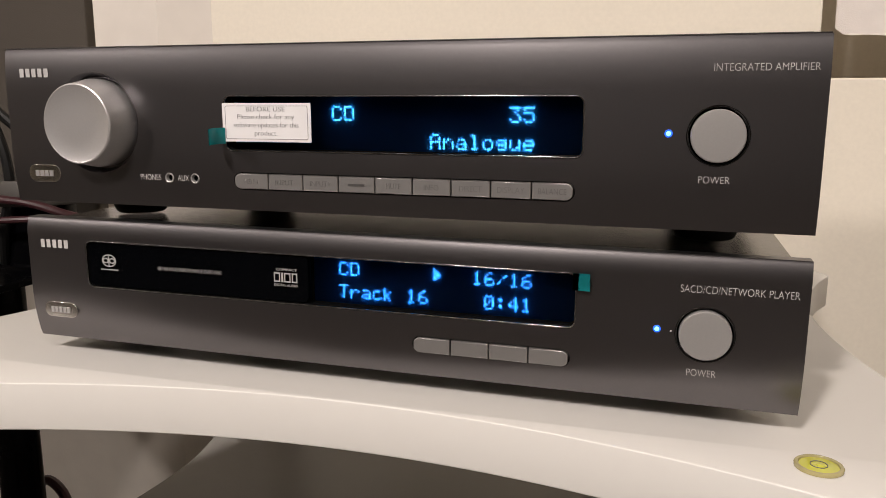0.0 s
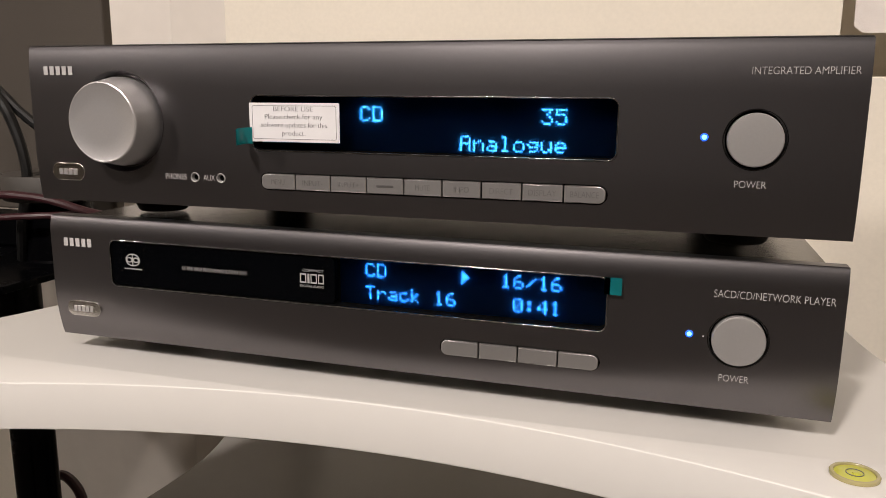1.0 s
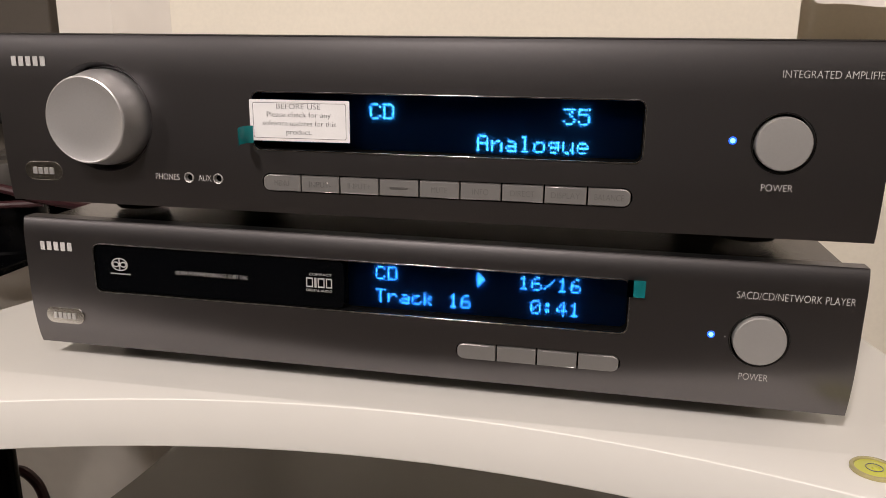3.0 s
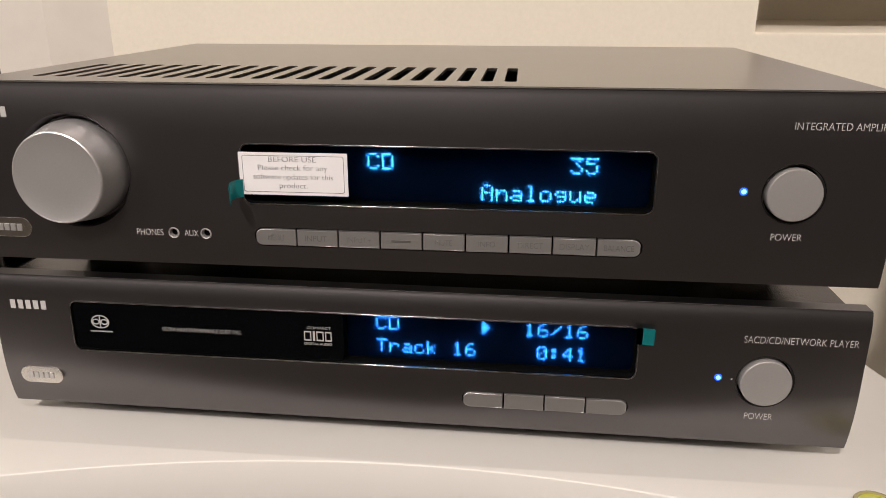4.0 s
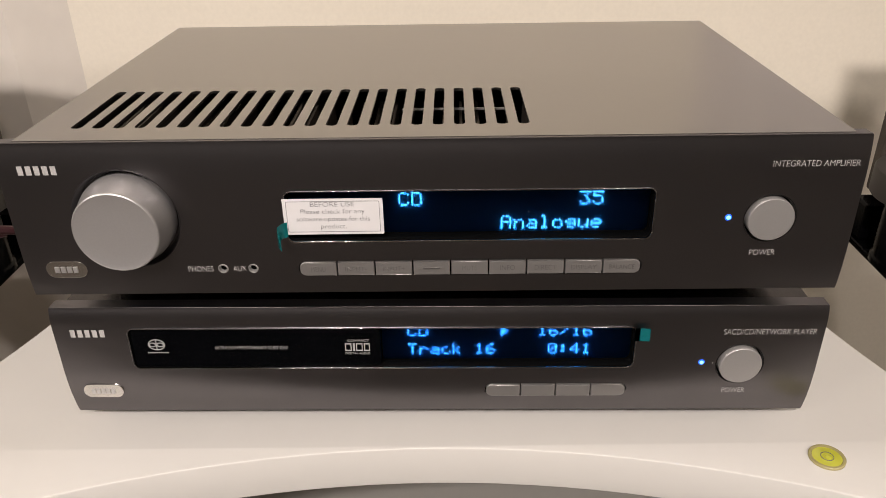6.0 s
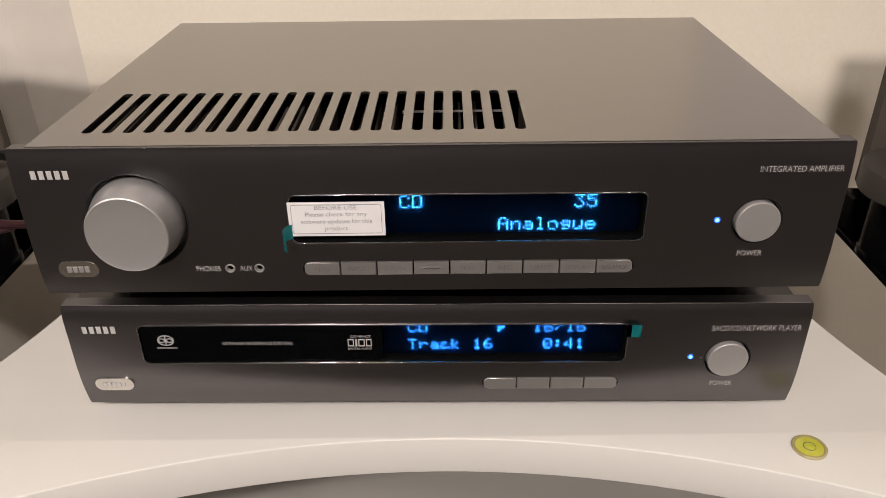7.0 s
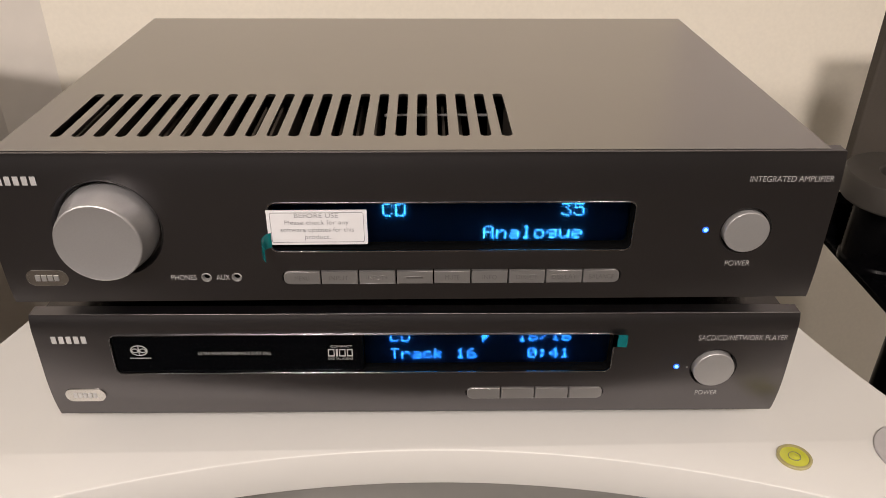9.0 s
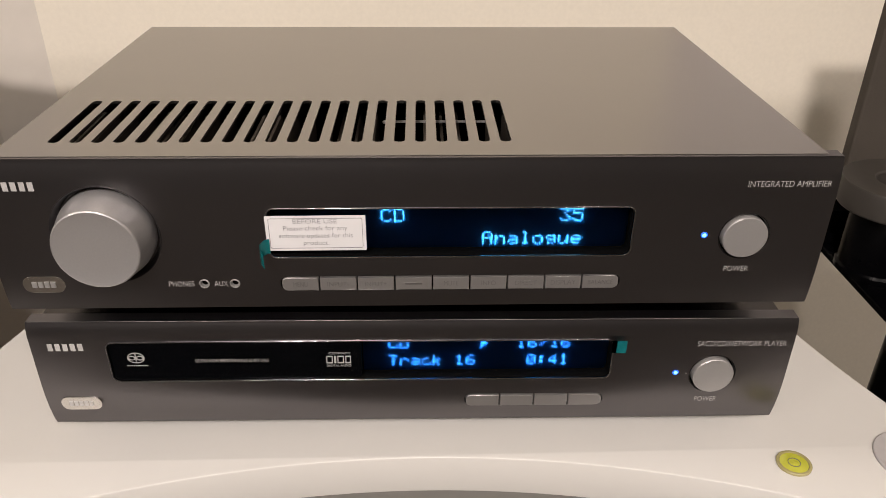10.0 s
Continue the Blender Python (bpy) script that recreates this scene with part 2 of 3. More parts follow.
GLYPHS = {
    "C": "01110 10001 10000 10000 10000 10001 01110", "D": "11110 10001 10001 10001 10001 10001 11110",
    "3": "11111 00010 00100 00010 00001 10001 01110", "5": "11111 10000 11110 00001 00001 10001 01110",
    "A": "01110 10001 10001 11111 10001 10001 10001", "n": "00000 00000 10110 11001 10001 10001 10001",
    "a": "00000 00000 01110 00001 01111 10001 01111", "l": "01100 00100 00100 00100 00100 00100 01110",
    "o": "00000 00000 01110 10001 10001 10001 01110", "g": "00000 00000 01111 10001 01111 00001 01110",
    "u": "00000 00000 10001 10001 10001 10011 01101", "e": "00000 00000 01110 10001 11111 10000 01110",
    "T": "11111 00100 00100 00100 00100 00100 00100", "r": "00000 00000 10110 11001 10000 10000 10000",
    "c": "00000 00000 01110 10000 10000 10001 01110", "k": "10000 10000 10010 10100 11000 10100 10010",
    "1": "00100 01100 00100 00100 00100 00100 01110", "6": "00110 01000 10000 11110 10001 10001 01110",
    "/": "00000 00001 00010 00100 01000 10000 00000", "0": "01110 10001 10011 10101 11001 10001 01110",
    ":": "00000 01100 01100 00000 01100 01100 00000", "4": "00010 00110 01010 10010 11111 00010 00010",
    ">": "01000 01100 01110 01111 01110 01100 01000", " ": "00000 00000 00000 00000 00000 00000 00000",
}


def dot_text(text, x, z, pitch, row, y):
    """Dot-matrix characters of 5 by 7 lit dots, the first one's lower left corner at x, z."""
    bm = bmesh.new()
    col = pitch / 6.0
    for i, ch in enumerate(text):
        for r, line in enumerate(GLYPHS[ch].split()):
            for c, on in enumerate(line):
                if on == "1":
                    a, b = x + i * pitch + c * col, z + (6 - r) * row
                    vs = [bm.verts.new((a + dx * col * 0.50, y, b + dz * row * 0.50)) for dx, dz in ((0, 0), (1, 0), (1, 1), (0, 1))]
                    bm.faces.new(vs)
    return bm


# ---------------------------------------------------------------- faceplates
def bow(z, z0, z1, low, high, back, top=0.0020):
    """How far the front lies behind its flat middle at the height z: it bows back below low and above high."""
    if z < low:
        return back * ((low - z) / (low - z0)) ** 2.2
    return top * max(0.0, (z - high) / (z1 - high)) ** 2.2


def faceplate(z0, z1, holes, low, high, back, left=-0.2158, right=0.2160, thick=0.009):
    """A thick aluminium front with openings, whose top and bottom bow gently backwards."""
    rows = [z0 + (low - z0) * k / 12 for k in range(1, 12)] + [high + (z1 - high) * k / 10 for k in range(0, 10)]
    bm = pierced([[(left, z0), (right, z0), (right, z1), (left, z1)]] + holes, 0.0, thick, "xz", [((left, z), (right, z)) for z in rows])
    for v in bm.verts:
        front = v.co.y < thick / 2
        v.co.y = bow(v.co.z, z0, z1, low, high, back) + (0.0 if front else thick)
        if front and min(v.co.x - left, right - v.co.x) < 1e-5:
            v.co.y += 0.0004
        if front and min(v.co.z - z0, z1 - v.co.z) < 1e-5:
            v.co.y += 0.0003
    return bm


def even_front(ob, z0, z1, low, high, back):
    """Shades the bowed front by its true curve."""
    me = ob.data
    normals = [(0, 0, 0)] * len(me.loops)
    for p in me.polygons:
        p.use_smooth = True
        curve = all(me.vertices[i].co.y < bow(me.vertices[i].co.z, z0, z1, low, high, back) + 0.0045 for i in p.vertices)
        for li in p.loop_indices:
            n = p.normal
            if curve:
                z = me.vertices[me.loops[li].vertex_index].co.z
                slope = (bow(min(z + 1e-5, z1), z0, z1, low, high, back) - bow(max(z - 1e-5, z0), z0, z1, low, high, back)) / 2e-5
                n = Vector((0, -1, slope)).normalized()
            normals[li] = n
    me.normals_split_custom_set(normals)


def window_parts(parent, x0, x1, z0, z1, deep, glow, lines, row, hx0):
    """The recessed display: polished rim, dark walls, backplane, lit characters and front glass."""
    r = 0.0042
    part("display_rim", sheet([rounded(x0, x1, z0, z1, r), rounded(x0 + 0.0007, x1 - 0.0007, z0 + 0.0007, z1 - 0.0007, r - 0.0006)], -0.0005, 0.0011, bevel=0.0002), RIM, parent, "thin polished rim round the display")
    part("display_well", sheet([rounded(x0 - 0.001, x1 + 0.001, z0 - 0.001, z1 + 0.001, r), rounded(x0 + 0.0008, x1 - 0.0008, z0 + 0.0008, z1 - 0.0008, r - 0.0007)], 0.0008, deep + 0.003), INSIDE_SHADE, parent)
    part("display_backplane", box(x0, x1, deep + 0.0025, deep + 0.004, z0, z1), BACKPLANE, parent)
    for text, x, z, pitch in lines:
        part("display_characters", dot_text(text, x, z, pitch, row, deep), glow, parent, "glowing blue dot-matrix characters")
    # Pane put in only to make the halo round the characters.
    part("halo_film", flat_pane(rounded(hx0, x1 - 0.0009, z0 + 0.0009, z1 - 0.0009, 0.001), deep - 0.0005), HAZE, parent)
    g = part("display_glass", flat_pane(rounded(x0 + 0.0009, x1 - 0.0009, z0 + 0.0009, z1 - 0.0009, r - 0.0007), 0.0006), GLASS, parent, "dark glossy display window")
    g.visible_shadow = False


def power_button(parent, x, z, r=0.0122):
    part("button_ring", lathe([(r + 0.0014, -0.0040), (r + 0.0013, -0.0002), (r + 0.0011, 0.0002), (r + 0.0009, 0.0002), (r + 0.0003, -0.0016), (r + 0.0002, -0.0040)], 64, "y", (x, 0, z)), RIM, parent, "bright chamfered ring round the button", smooth=True)
    part("power_button", lathe([(r - 0.0004, -0.006), (r - 0.0004, 0.0016), (r - 0.00045, 0.0018), (r - 0.0009, 0.0022), (r - 0.0012, 0.00222), (r * 0.6, 0.0023), (0.0001, 0.0024)], 64, "y", (x, 0, z)), BUTTON, parent, "round satin silver power button", smooth=True)


def led(parent, x, z):
    ring = part("indicator_light", lathe([(0.0018, -0.003), (0.0018, 0.0001), (0.0016, 0.0003), (0.0011, 0.0003), (0.0010, -0.0005)], 24, "y", (x, 0, z)), GLOW_RING, parent, "lit blue indicator light", smooth=True)
    part("core", lathe([(0.0011, -0.003), (0.0011, 0.0004), (0.0008, 0.0008), (0.0004, 0.0010), (0.00005, 0.0010)], 24, "y", (x, 0, z)), GLOW_LED, ring, smooth=True)


def push_buttons(parent, x0, x1, z0, z1, n, names, tray):
    """A row of n keys in one slot with rounded ends."""
    step, r = (x1 - x0) / n, (z1 - z0) / 2
    part("button_slot", sheet([rounded(x0 - 0.0007, x1 + 0.0007, z0 - 0.0007, z1 + 0.0007, r)], 0.004, 0.002), INSIDE_SHADE, parent)
    for k in range(n):
        a, b = x0 + k * step + 0.00040, x0 + (k + 1) * step - 0.00040
        pts = []
        for px, pz in rounded(x0, x1, z0, z1, r - 0.0001, 12):
            pts.append((min(max(px, a), b), pz))
        clean = [p for i, p in enumerate(pts) if i == 0 or (abs(p[0] - pts[i - 1][0]) + abs(p[1] - pts[i - 1][1])) > 1e-6]
        key = part("push_button", sheet([clean], -0.0010, 0.005, bevel=0.00045), KEYMETAL, parent, at=(0, 0.0007, 0))
        if names and names[k]:
            w = len(names[k]) * 0.0019
            c = (a + b) / 2
            part("lettering", words(names[k], c - w / 2, c + w / 2, (z0 + z1) / 2 - 0.0014, (z0 + z1) / 2 + 0.0014, -0.0011), FAINT, key)
        elif names:
            c = (a + b) / 2
            part("button_mark", bars([(c - 0.0045, c + 0.0045, (z0 + z1) / 2 - 0.0004 * tray, (z0 + z1) / 2 + 0.0004 * tray)], -0.0011), FAINT, key)


def badge(parent, x0, x1, z0, z1, marks):
    """A polished oval badge with plain raised bars in place of its name."""
    b = part("badge", sheet([rounded(x0, x1, z0, z1, (z1 - z0) / 2 - 0.0001, 12)], -0.0007, 0.002, bevel=0.0002), BADGE, parent, "polished metal oval badge", at=(0, 0.0008, 0))
    w = (x1 - x0 - 0.009) / marks
    part("badge_mark", bars([(x0 + 0.0045 + k * w + 0.0004, x0 + 0.0045 + (k + 1) * w - 0.0004, (z0 + z1) / 2 - 0.0017, (z0 + z1) / 2 + 0.0017) for k in range(marks)], -0.0007, 0.0004), SILVER, b)


def maker_mark(parent, x0, x1, z0, z1, y):
    """Five plain pale blocks where the maker's name stands."""
    w = (x1 - x0) / 5
    part("maker_mark", bars([(x0 + k * w + 0.0007, x0 + (k + 1) * w - 0.0007, z0, z1) for k in range(5)], y), INK, parent, "pale grey maker's mark")


def feet(parent, places, z0, z1, r0, r1):
    for fx, fy in places:
        part("foot", lathe([(r0, z0), (r0 + 0.001, z0 + 0.001), (r1, z1 - 0.003), (r1, z1)], 40, "z", (fx, fy, 0)), RUBBER, parent, "round black rubber foot", smooth=True)


# ---------------------------------------------------------------- amplifier
def build_amplifier():
    amp = thing("amplifier", (0, 0, 0), "dark graphite integrated amplifier with silver volume knob, switched on", "amplifier")
    kx, kz = -0.1562, 0.7428
    wx0, wx1, wz0, wz1 = -0.0745, 0.1140, 0.7290, 0.7580
    bx0, bx1, bz0, bz1 = -0.0700, 0.1100, 0.7090, 0.7172
    holes = [rounded(wx0 + 0.0003, wx1 - 0.0003, wz0 + 0.0003, wz1 - 0.0003, 0.004), rounded(bx0 - 0.0006, bx1 + 0.0006, bz0 - 0.0006, bz1 + 0.0006, 0.0046),
             ring_points(kx, kz, 0.0280, 72), ring_points(0.1727, 0.7402, 0.0136), ring_points(-0.1105, 0.7136, 0.0024, 24), ring_points(-0.0945, 0.7136, 0.0024, 24)]
    plate = part("front_panel", faceplate(0.6972, 0.7836, holes, 0.7290, 0.7600, 0.0020), GRAPHITE, amp, "dark graphite anodised aluminium front")
    even_front(plate, 0.6972, 0.7836, 0.7290, 0.7600, 0.0020)
    part("edge_trim", box(-0.2154, 0.2156, 0.0024, 0.0044, 0.7836, 0.7842, 0.0002, 1), GRAPHITE, amp, "cut edge along the top")
    # case: open box below a slotted lid
    shell = bmesh.new()
    for dims in ((-0.2060, -0.2045, 0.0125, 0.272, 0.7065, 0.7780), (0.2065, 0.2080, 0.0125, 0.272, 0.7065, 0.7780), (-0.2043, 0.2063, 0.270, 0.272, 0.7087, 0.7780)):
        me = mesh_of(box(*dims))
        shell.from_mesh(me)
        bpy.data.meshes.remove(me)
    part("case", shell, CASE, amp, "dark powder-coated steel case")
    slots = [rounded(-0.1855 + k * 0.0110, -0.1855 + k * 0.0110 + 0.0057, 0.0228, 0.0896, 0.0026, 6) for k in range(22)]
    lid = pierced([[(-0.2065, 0.0045), (0.2085, 0.0045), (0.2085, 0.2730), (-0.2065, 0.2730)]] + slots, 0.7800, 0.0016, "xy")
    for v in lid.verts:
        v.co.z += 0.0045 - 0.0070 * v.co.y
    part("lid", lid, CASE, amp, "dark steel lid with a row of vent slots")
    # Underside and inner wall take the near-black that stands in for shade.
    part("bottom_plate", box(-0.2043, 0.2063, 0.0125, 0.2698, 0.7066, 0.7105), INSIDE_SHADE, amp, "underside, near-black for the shade in the gap")
    for k in range(26):
        part("heatsink_fin", box(-0.19 + k * 0.0098, -0.19 + k * 0.0098 + 0.0016, 0.040, 0.112, 0.7112, 0.7690), FINS, amp)
    part("inner_bracket", box(-0.0120, 0.0435, 0.0800, 0.0815, 0.7735, 0.7745), SILVER, amp, "thin bright edge of a bracket inside")
    part("inner_screw", lathe([(0.0016, 0), (0.0016, 0.0010), (0.0008, 0.0014), (0.0001, 0.0014)], 12, "z", (-0.0165, 0.0840, 0.7720)), SILVER, amp, "small screw head inside")
    part("inner_wall", box(-0.1996, 0.2006, 0.0130, 0.0150, 0.7112, 0.7800), INSIDE_SHADE, amp)
    # volume knob
    part("knob_recess", lathe([(0.0279, -0.0085), (0.0279, 0.0002), (0.0276, 0.0002), (0.0263, -0.0024), (0.0254, -0.0060), (0.0100, -0.0085)], 72, "y", (kx, 0, kz)), GRAPHITE, amp, "shallow dished ring round the knob", smooth=True)
    part("volume_knob", lathe([(0.0243, -0.0060), (0.0243, 0.0005), (0.0237, 0.0035), (0.0229, 0.0070), (0.0222, 0.0105), (0.0218, 0.0132), (0.0217, 0.0140), (0.0214, 0.0146), (0.0208, 0.0149), (0.0203, 0.0147), (0.0100, 0.0145), (0.0001, 0.0144)], 96, "y", (kx, 0, kz)), SILVER, amp, "large satin silver volume knob", smooth=True)
    power_button(amp, 0.1727, 0.7402)
    led(amp, 0.1515, 0.7410)
    for jx in (-0.1105, -0.0945):
        jack = part("jack_socket", lathe([(0.0028, -0.006), (0.0028, 0.0002), (0.0025, 0.0006), (0.0020, 0.0004), (0.0017, -0.001), (0.0016, -0.006), (0.0028, -0.006)], 32, "y", (jx, 0.0005, 0.7136)), BUTTON, amp, "small socket with a bright metal rim", smooth=True)
        part("socket_hole", lathe([(0.0016, -0.0060), (0.0016, -0.0016), (0.0001, -0.0016)], 24, "y", (jx, 0.0005, 0.7136)), INSIDE_SHADE, jack)
    push_buttons(amp, bx0, bx1, bz0, bz1, 9, ["MENU", "INPUT-", "INPUT+", "", "MUTE", "INFO", "DIRECT", "DISPLAY", "BALANCE"], 1.4)
    window_parts(amp, wx0, wx1, wz0, wz1, 0.0095, GLOW_CYAN,
                 [("CD", -0.0165, 0.7452, 0.00675), ("35", 0.0772, 0.7450, 0.00675), ("Analogue", 0.0367, 0.7315, 0.00675)], 0.00112, wx0 + 0.001)
    badge(amp, -0.2050, -0.1830, 0.7090, 0.7188, 4)
    maker_mark(amp, -0.2058, -0.1850, 0.7680, 0.7728, 0.0002)
    part("lettering", words("INTEGRATED AMPLIFIER", 0.1692, 0.2118, 0.7683, 0.7715, 0.0002), INK, amp, "pale grey printed words")
    part("lettering", words("POWER", 0.1655, 0.1787, 0.7191, 0.7222, 0.0), INK, amp, "pale grey printed words")
    part("lettering", words("PHONES", -0.1290, -0.1158, 0.7121, 0.7152, 0.0002), INK, amp, "pale grey printed words")
    part("lettering", words("AUX", -0.1052, -0.0982, 0.7121, 0.7152, 0.0002), INK, amp, "pale grey printed words")
    feet(amp, [(-0.172, 0.055), (0.172, 0.055), (-0.172, 0.225), (0.172, 0.225)], 0.6858, 0.7064, 0.0140, 0.0225)
    return amp


# ---------------------------------------------------------------- disc player
def build_player():
    pl = thing("disc_player", (0, 0, 0), "dark graphite disc and network player with lit blue display", "disc player")
    wx0, wx1, wz0, wz1 = -0.1703, 0.1118, 0.6482, 0.6760
    bx0, bx1, bz0, bz1 = 0.0290, 0.1090, 0.6283, 0.6363
    holes = [rounded(wx0 + 0.0003, wx1 - 0.0003, wz0 + 0.0003, wz1 - 0.0003, 0.004), rounded(bx0 - 0.0006, bx1 + 0.0006, bz0 - 0.0006, bz1 + 0.0006, 0.0045), ring_points(0.1713, 0.6505, 0.0136)]
    plate = part("front_panel", faceplate(0.6142, 0.6878, holes, 0.6490, 0.6765, 0.0044, -0.2112, 0.2145), GRAPHITE, pl, "dark graphite anodised aluminium front")
    even_front(plate, 0.6142, 0.6878, 0.6490, 0.6765, 0.0044)
    part("edge_trim", box(-0.2108, 0.2141, 0.0024, 0.0036, 0.6877, 0.6880, 0.0001, 1), GRAPHITE, pl, "cut edge along the top")
    # The top lies beneath the amplifier, so its colour carries that shade.
    part("case", box(-0.2085, 0.2095, 0.0125, 0.268, 0.6225, 0.6845, 0.0006, 1), CASE_SHADED, pl, "dark powder-coated steel case")
    power_button(pl, 0.1713, 0.6505)
    led(pl, 0.1497, 0.6518)
    part("remote_sensor", lathe([(0.0004, -0.002), (0.0004, 0.0001), (0.0001, 0.0001)], 12, "y", (0.1560, 0, 0.6512)), INK, pl)
    push_buttons(pl, bx0, bx1, bz0, bz1, 4, [], 1)
    window_parts(pl, wx0, wx1, wz0, wz1, 0.0085, GLOW_BLUE,
                 [("CD", -0.0150, 0.6646, 0.00635), (">", 0.0365, 0.6646, 0.00635), ("16/16", 0.0583, 0.6646, 0.00635), ("Track 16", -0.0150, 0.6523, 0.00635), ("0:41", 0.0646, 0.6523, 0.00635)], 0.00106, -0.0297)
    part("tray_door", sheet([rounded(wx0 + 0.0012, -0.0300, wz0 + 0.0012, wz1 - 0.0012, 0.003)], 0.0010, 0.004, bevel=0.0002), BLACKGLOSS, pl, "glossy black disc tray door")
    part("lettering", words("ULTRA HIGH PERFORMANCE 32-BIT DAC", -0.1225, -0.0818, 0.6614, 0.6634, 0.0004), INK, pl, "tiny pale grey printed words")
    # emblem of round loops, and a block emblem of plain bars
    oval = lambda cx, rx, rz: [(cx + rx * math.cos(2 * math.pi * k / 36), 0.6646 + rz * math.sin(2 * math.pi * k / 36)) for k in range(36)]
    part("emblem", sheet([oval(-0.1552, 0.0048, 0.0037), oval(-0.1552, 0.0042, 0.0031)], 0.0004, 0.0001), INK, pl, "pale oval emblem of looped lines")
    for cx in (-0.1574, -0.1530):
        part("emblem", sheet([oval(cx, 0.0020, 0.0016), oval(cx, 0.0014, 0.0010)], 0.0003, 0.0001), INK, pl)
    part("emblem", bars([(-0.1555, -0.1549, 0.6616, 0.6676)], 0.0004), INK, pl)
    part("emblem_bar", bars([(-0.1608 + 0.0012 * k, -0.1600 + 0.0012 * k, 0.6590, 0.6597) for k in range(10)], 0.0004), INK, pl)
    part("lettering", words("COMPACT", -0.0482, -0.0362, 0.6663, 0.6677, 0.0004), INK, pl)
    part("lettering", words("DIGITAL AUDIO", -0.0498, -0.0360, 0.6577, 0.6590, 0.0004), INK, pl)
    lobes = []
    for c0, c1 in ((-0.0498, -0.0462), (-0.0454, -0.0443), (-0.0436, -0.0400), (-0.0392, -0.0360)):
        lobes += [(c0, c1, 0.6600, 0.6607), (c0, c1, 0.6645, 0.6652), (c0, c0 + 0.0005, 0.6607, 0.6645), (c1 - 0.0005, c1, 0.6607, 0.6645)]
    part("emblem", bars(lobes, 0.0004), INK, pl, "pale block emblem of outlined shapes")
    badge(pl, -0.2030, -0.1800, 0.6278, 0.6370, 5)
    maker_mark(pl, -0.2022, -0.1818, 0.6702, 0.6750, -0.0001)
    part("lettering", words("SACD/CD/NETWORK PLAYER", 0.1592, 0.2100, 0.6705, 0.6740, -0.0001), INK, pl, "pale grey printed words")
    part("lettering", words("POWER", 0.1642, 0.1772, 0.6301, 0.6334, 0.0004), INK, pl, "pale grey printed words")
    feet(pl, [(-0.170, 0.050), (0.170, 0.050), (-0.170, 0.220), (0.170, 0.220)], 0.6036, 0.6224, 0.0150, 0.0205)
    return pl


# ---------------------------------------------------------------- rack
def shelf_outline(k=1.0):
    """Four rounded corners joined by inward-curving sides, narrower at the back."""
    pts = []
    n = 28
    for i in range(n + 1):
        x = -0.262 + 0.524 * i / n
        pts.append((x, -0.0151 + 0.0116 * x - 0.788 * x * x))
    for i in range(1, 14):
        a = radians(-112 + 150 * i / 14)
        pts.append((0.298 + 0.047 * math.cos(a), -0.030 + 0.047 * math.sin(a)))
    for i in range(n + 1):
        u = i / n
        y = 0.012 + 0.330 * u
        pts.append((0.2440 + 1.10 * (0.236 - y) ** 2 + (0.012 if y < 0.236 else 0.010) * abs(0.236 - y) / 0.224, y))
    for i in range(1, 12):
        a = radians(-10 + 112 * i / 12)
        pts.append((0.232 + 0.038 * math.cos(a), 0.366 + 0.030 * math.sin(a)))
    for i in range(n + 1):
        u = i / n
        x = 0.215 - 0.43 * u
        pts.append((x, 0.365 + 0.65 * x * x))
    for i in range(1, 12):
        a = radians(78 + 112 * i / 12)
        pts.append((-0.240 + 0.038 * math.cos(a), 0.366 + 0.030 * math.sin(a)))
    for i in range(n + 1):
        u = 1 - i / n
        y = 0.012 + 0.330 * u
        pts.append((-0.2520 - 1.10 * (0.236 - y) ** 2 - (0.012 if y < 0.236 else 0.010) * abs(0.236 - y) / 0.224, y))
    for i in range(1, 14):
        a = radians(142 + 150 * i / 14)
        pts.append((-0.306 + 0.047 * math.cos(a), -0.030 + 0.047 * math.sin(a)))
    pts = [(x * (1 + 0.26 * max(0.0, y)), y * (1.06 if y > 0 else 1.0)) for x, y in pts]
    return [(x * k, 0.17 + (y - 0.17) * k) for x, y in pts]


def build_rack():
    rack = thing("hifi_rack", (0, 0, 0), "white lacquered rack shelf with inward-curving sides and black posts", "rack")
    part("upper_shelf", sheet([shelf_outline()], 0.6000, 0.0275, "xy", bevel=0.0009), WHITE, rack, "white satin lacquered shelf", smooth=True)
    part("lower_shelf", sheet([shelf_outline(1.10)], 0.3950, 0.0275, "xy", bevel=0.0018), LOWER_SHADED, rack, "satin lacquered lower shelf, shade put into its grey", smooth=True)
    for px, py, pr in ((0.296, -0.022, 0.024), (-0.304, -0.022, 0.024), (0.247, 0.384, 0.020), (-0.256, 0.384, 0.020)):
        post = part("post", lathe([(pr, 0.0), (pr, 0.3670), (pr, 0.3672)], 48, "z", (px * 1.05, py, 0)), BLACK, rack, smooth=True)
        part("post", lathe([(pr, 0.3955), (pr, 0.5715)], 48, "z", (px, py, 0)), BLACK, rack, smooth=True)
        part("post_cap", lathe([(pr, 0.6001), (pr, 0.6012), (pr - 0.0006, 0.6017), (0.0001, 0.6017)], 48, "z", (px, py, 0)), PALEGREY, rack, "flat pale grey post cap", smooth=True)
    return rack


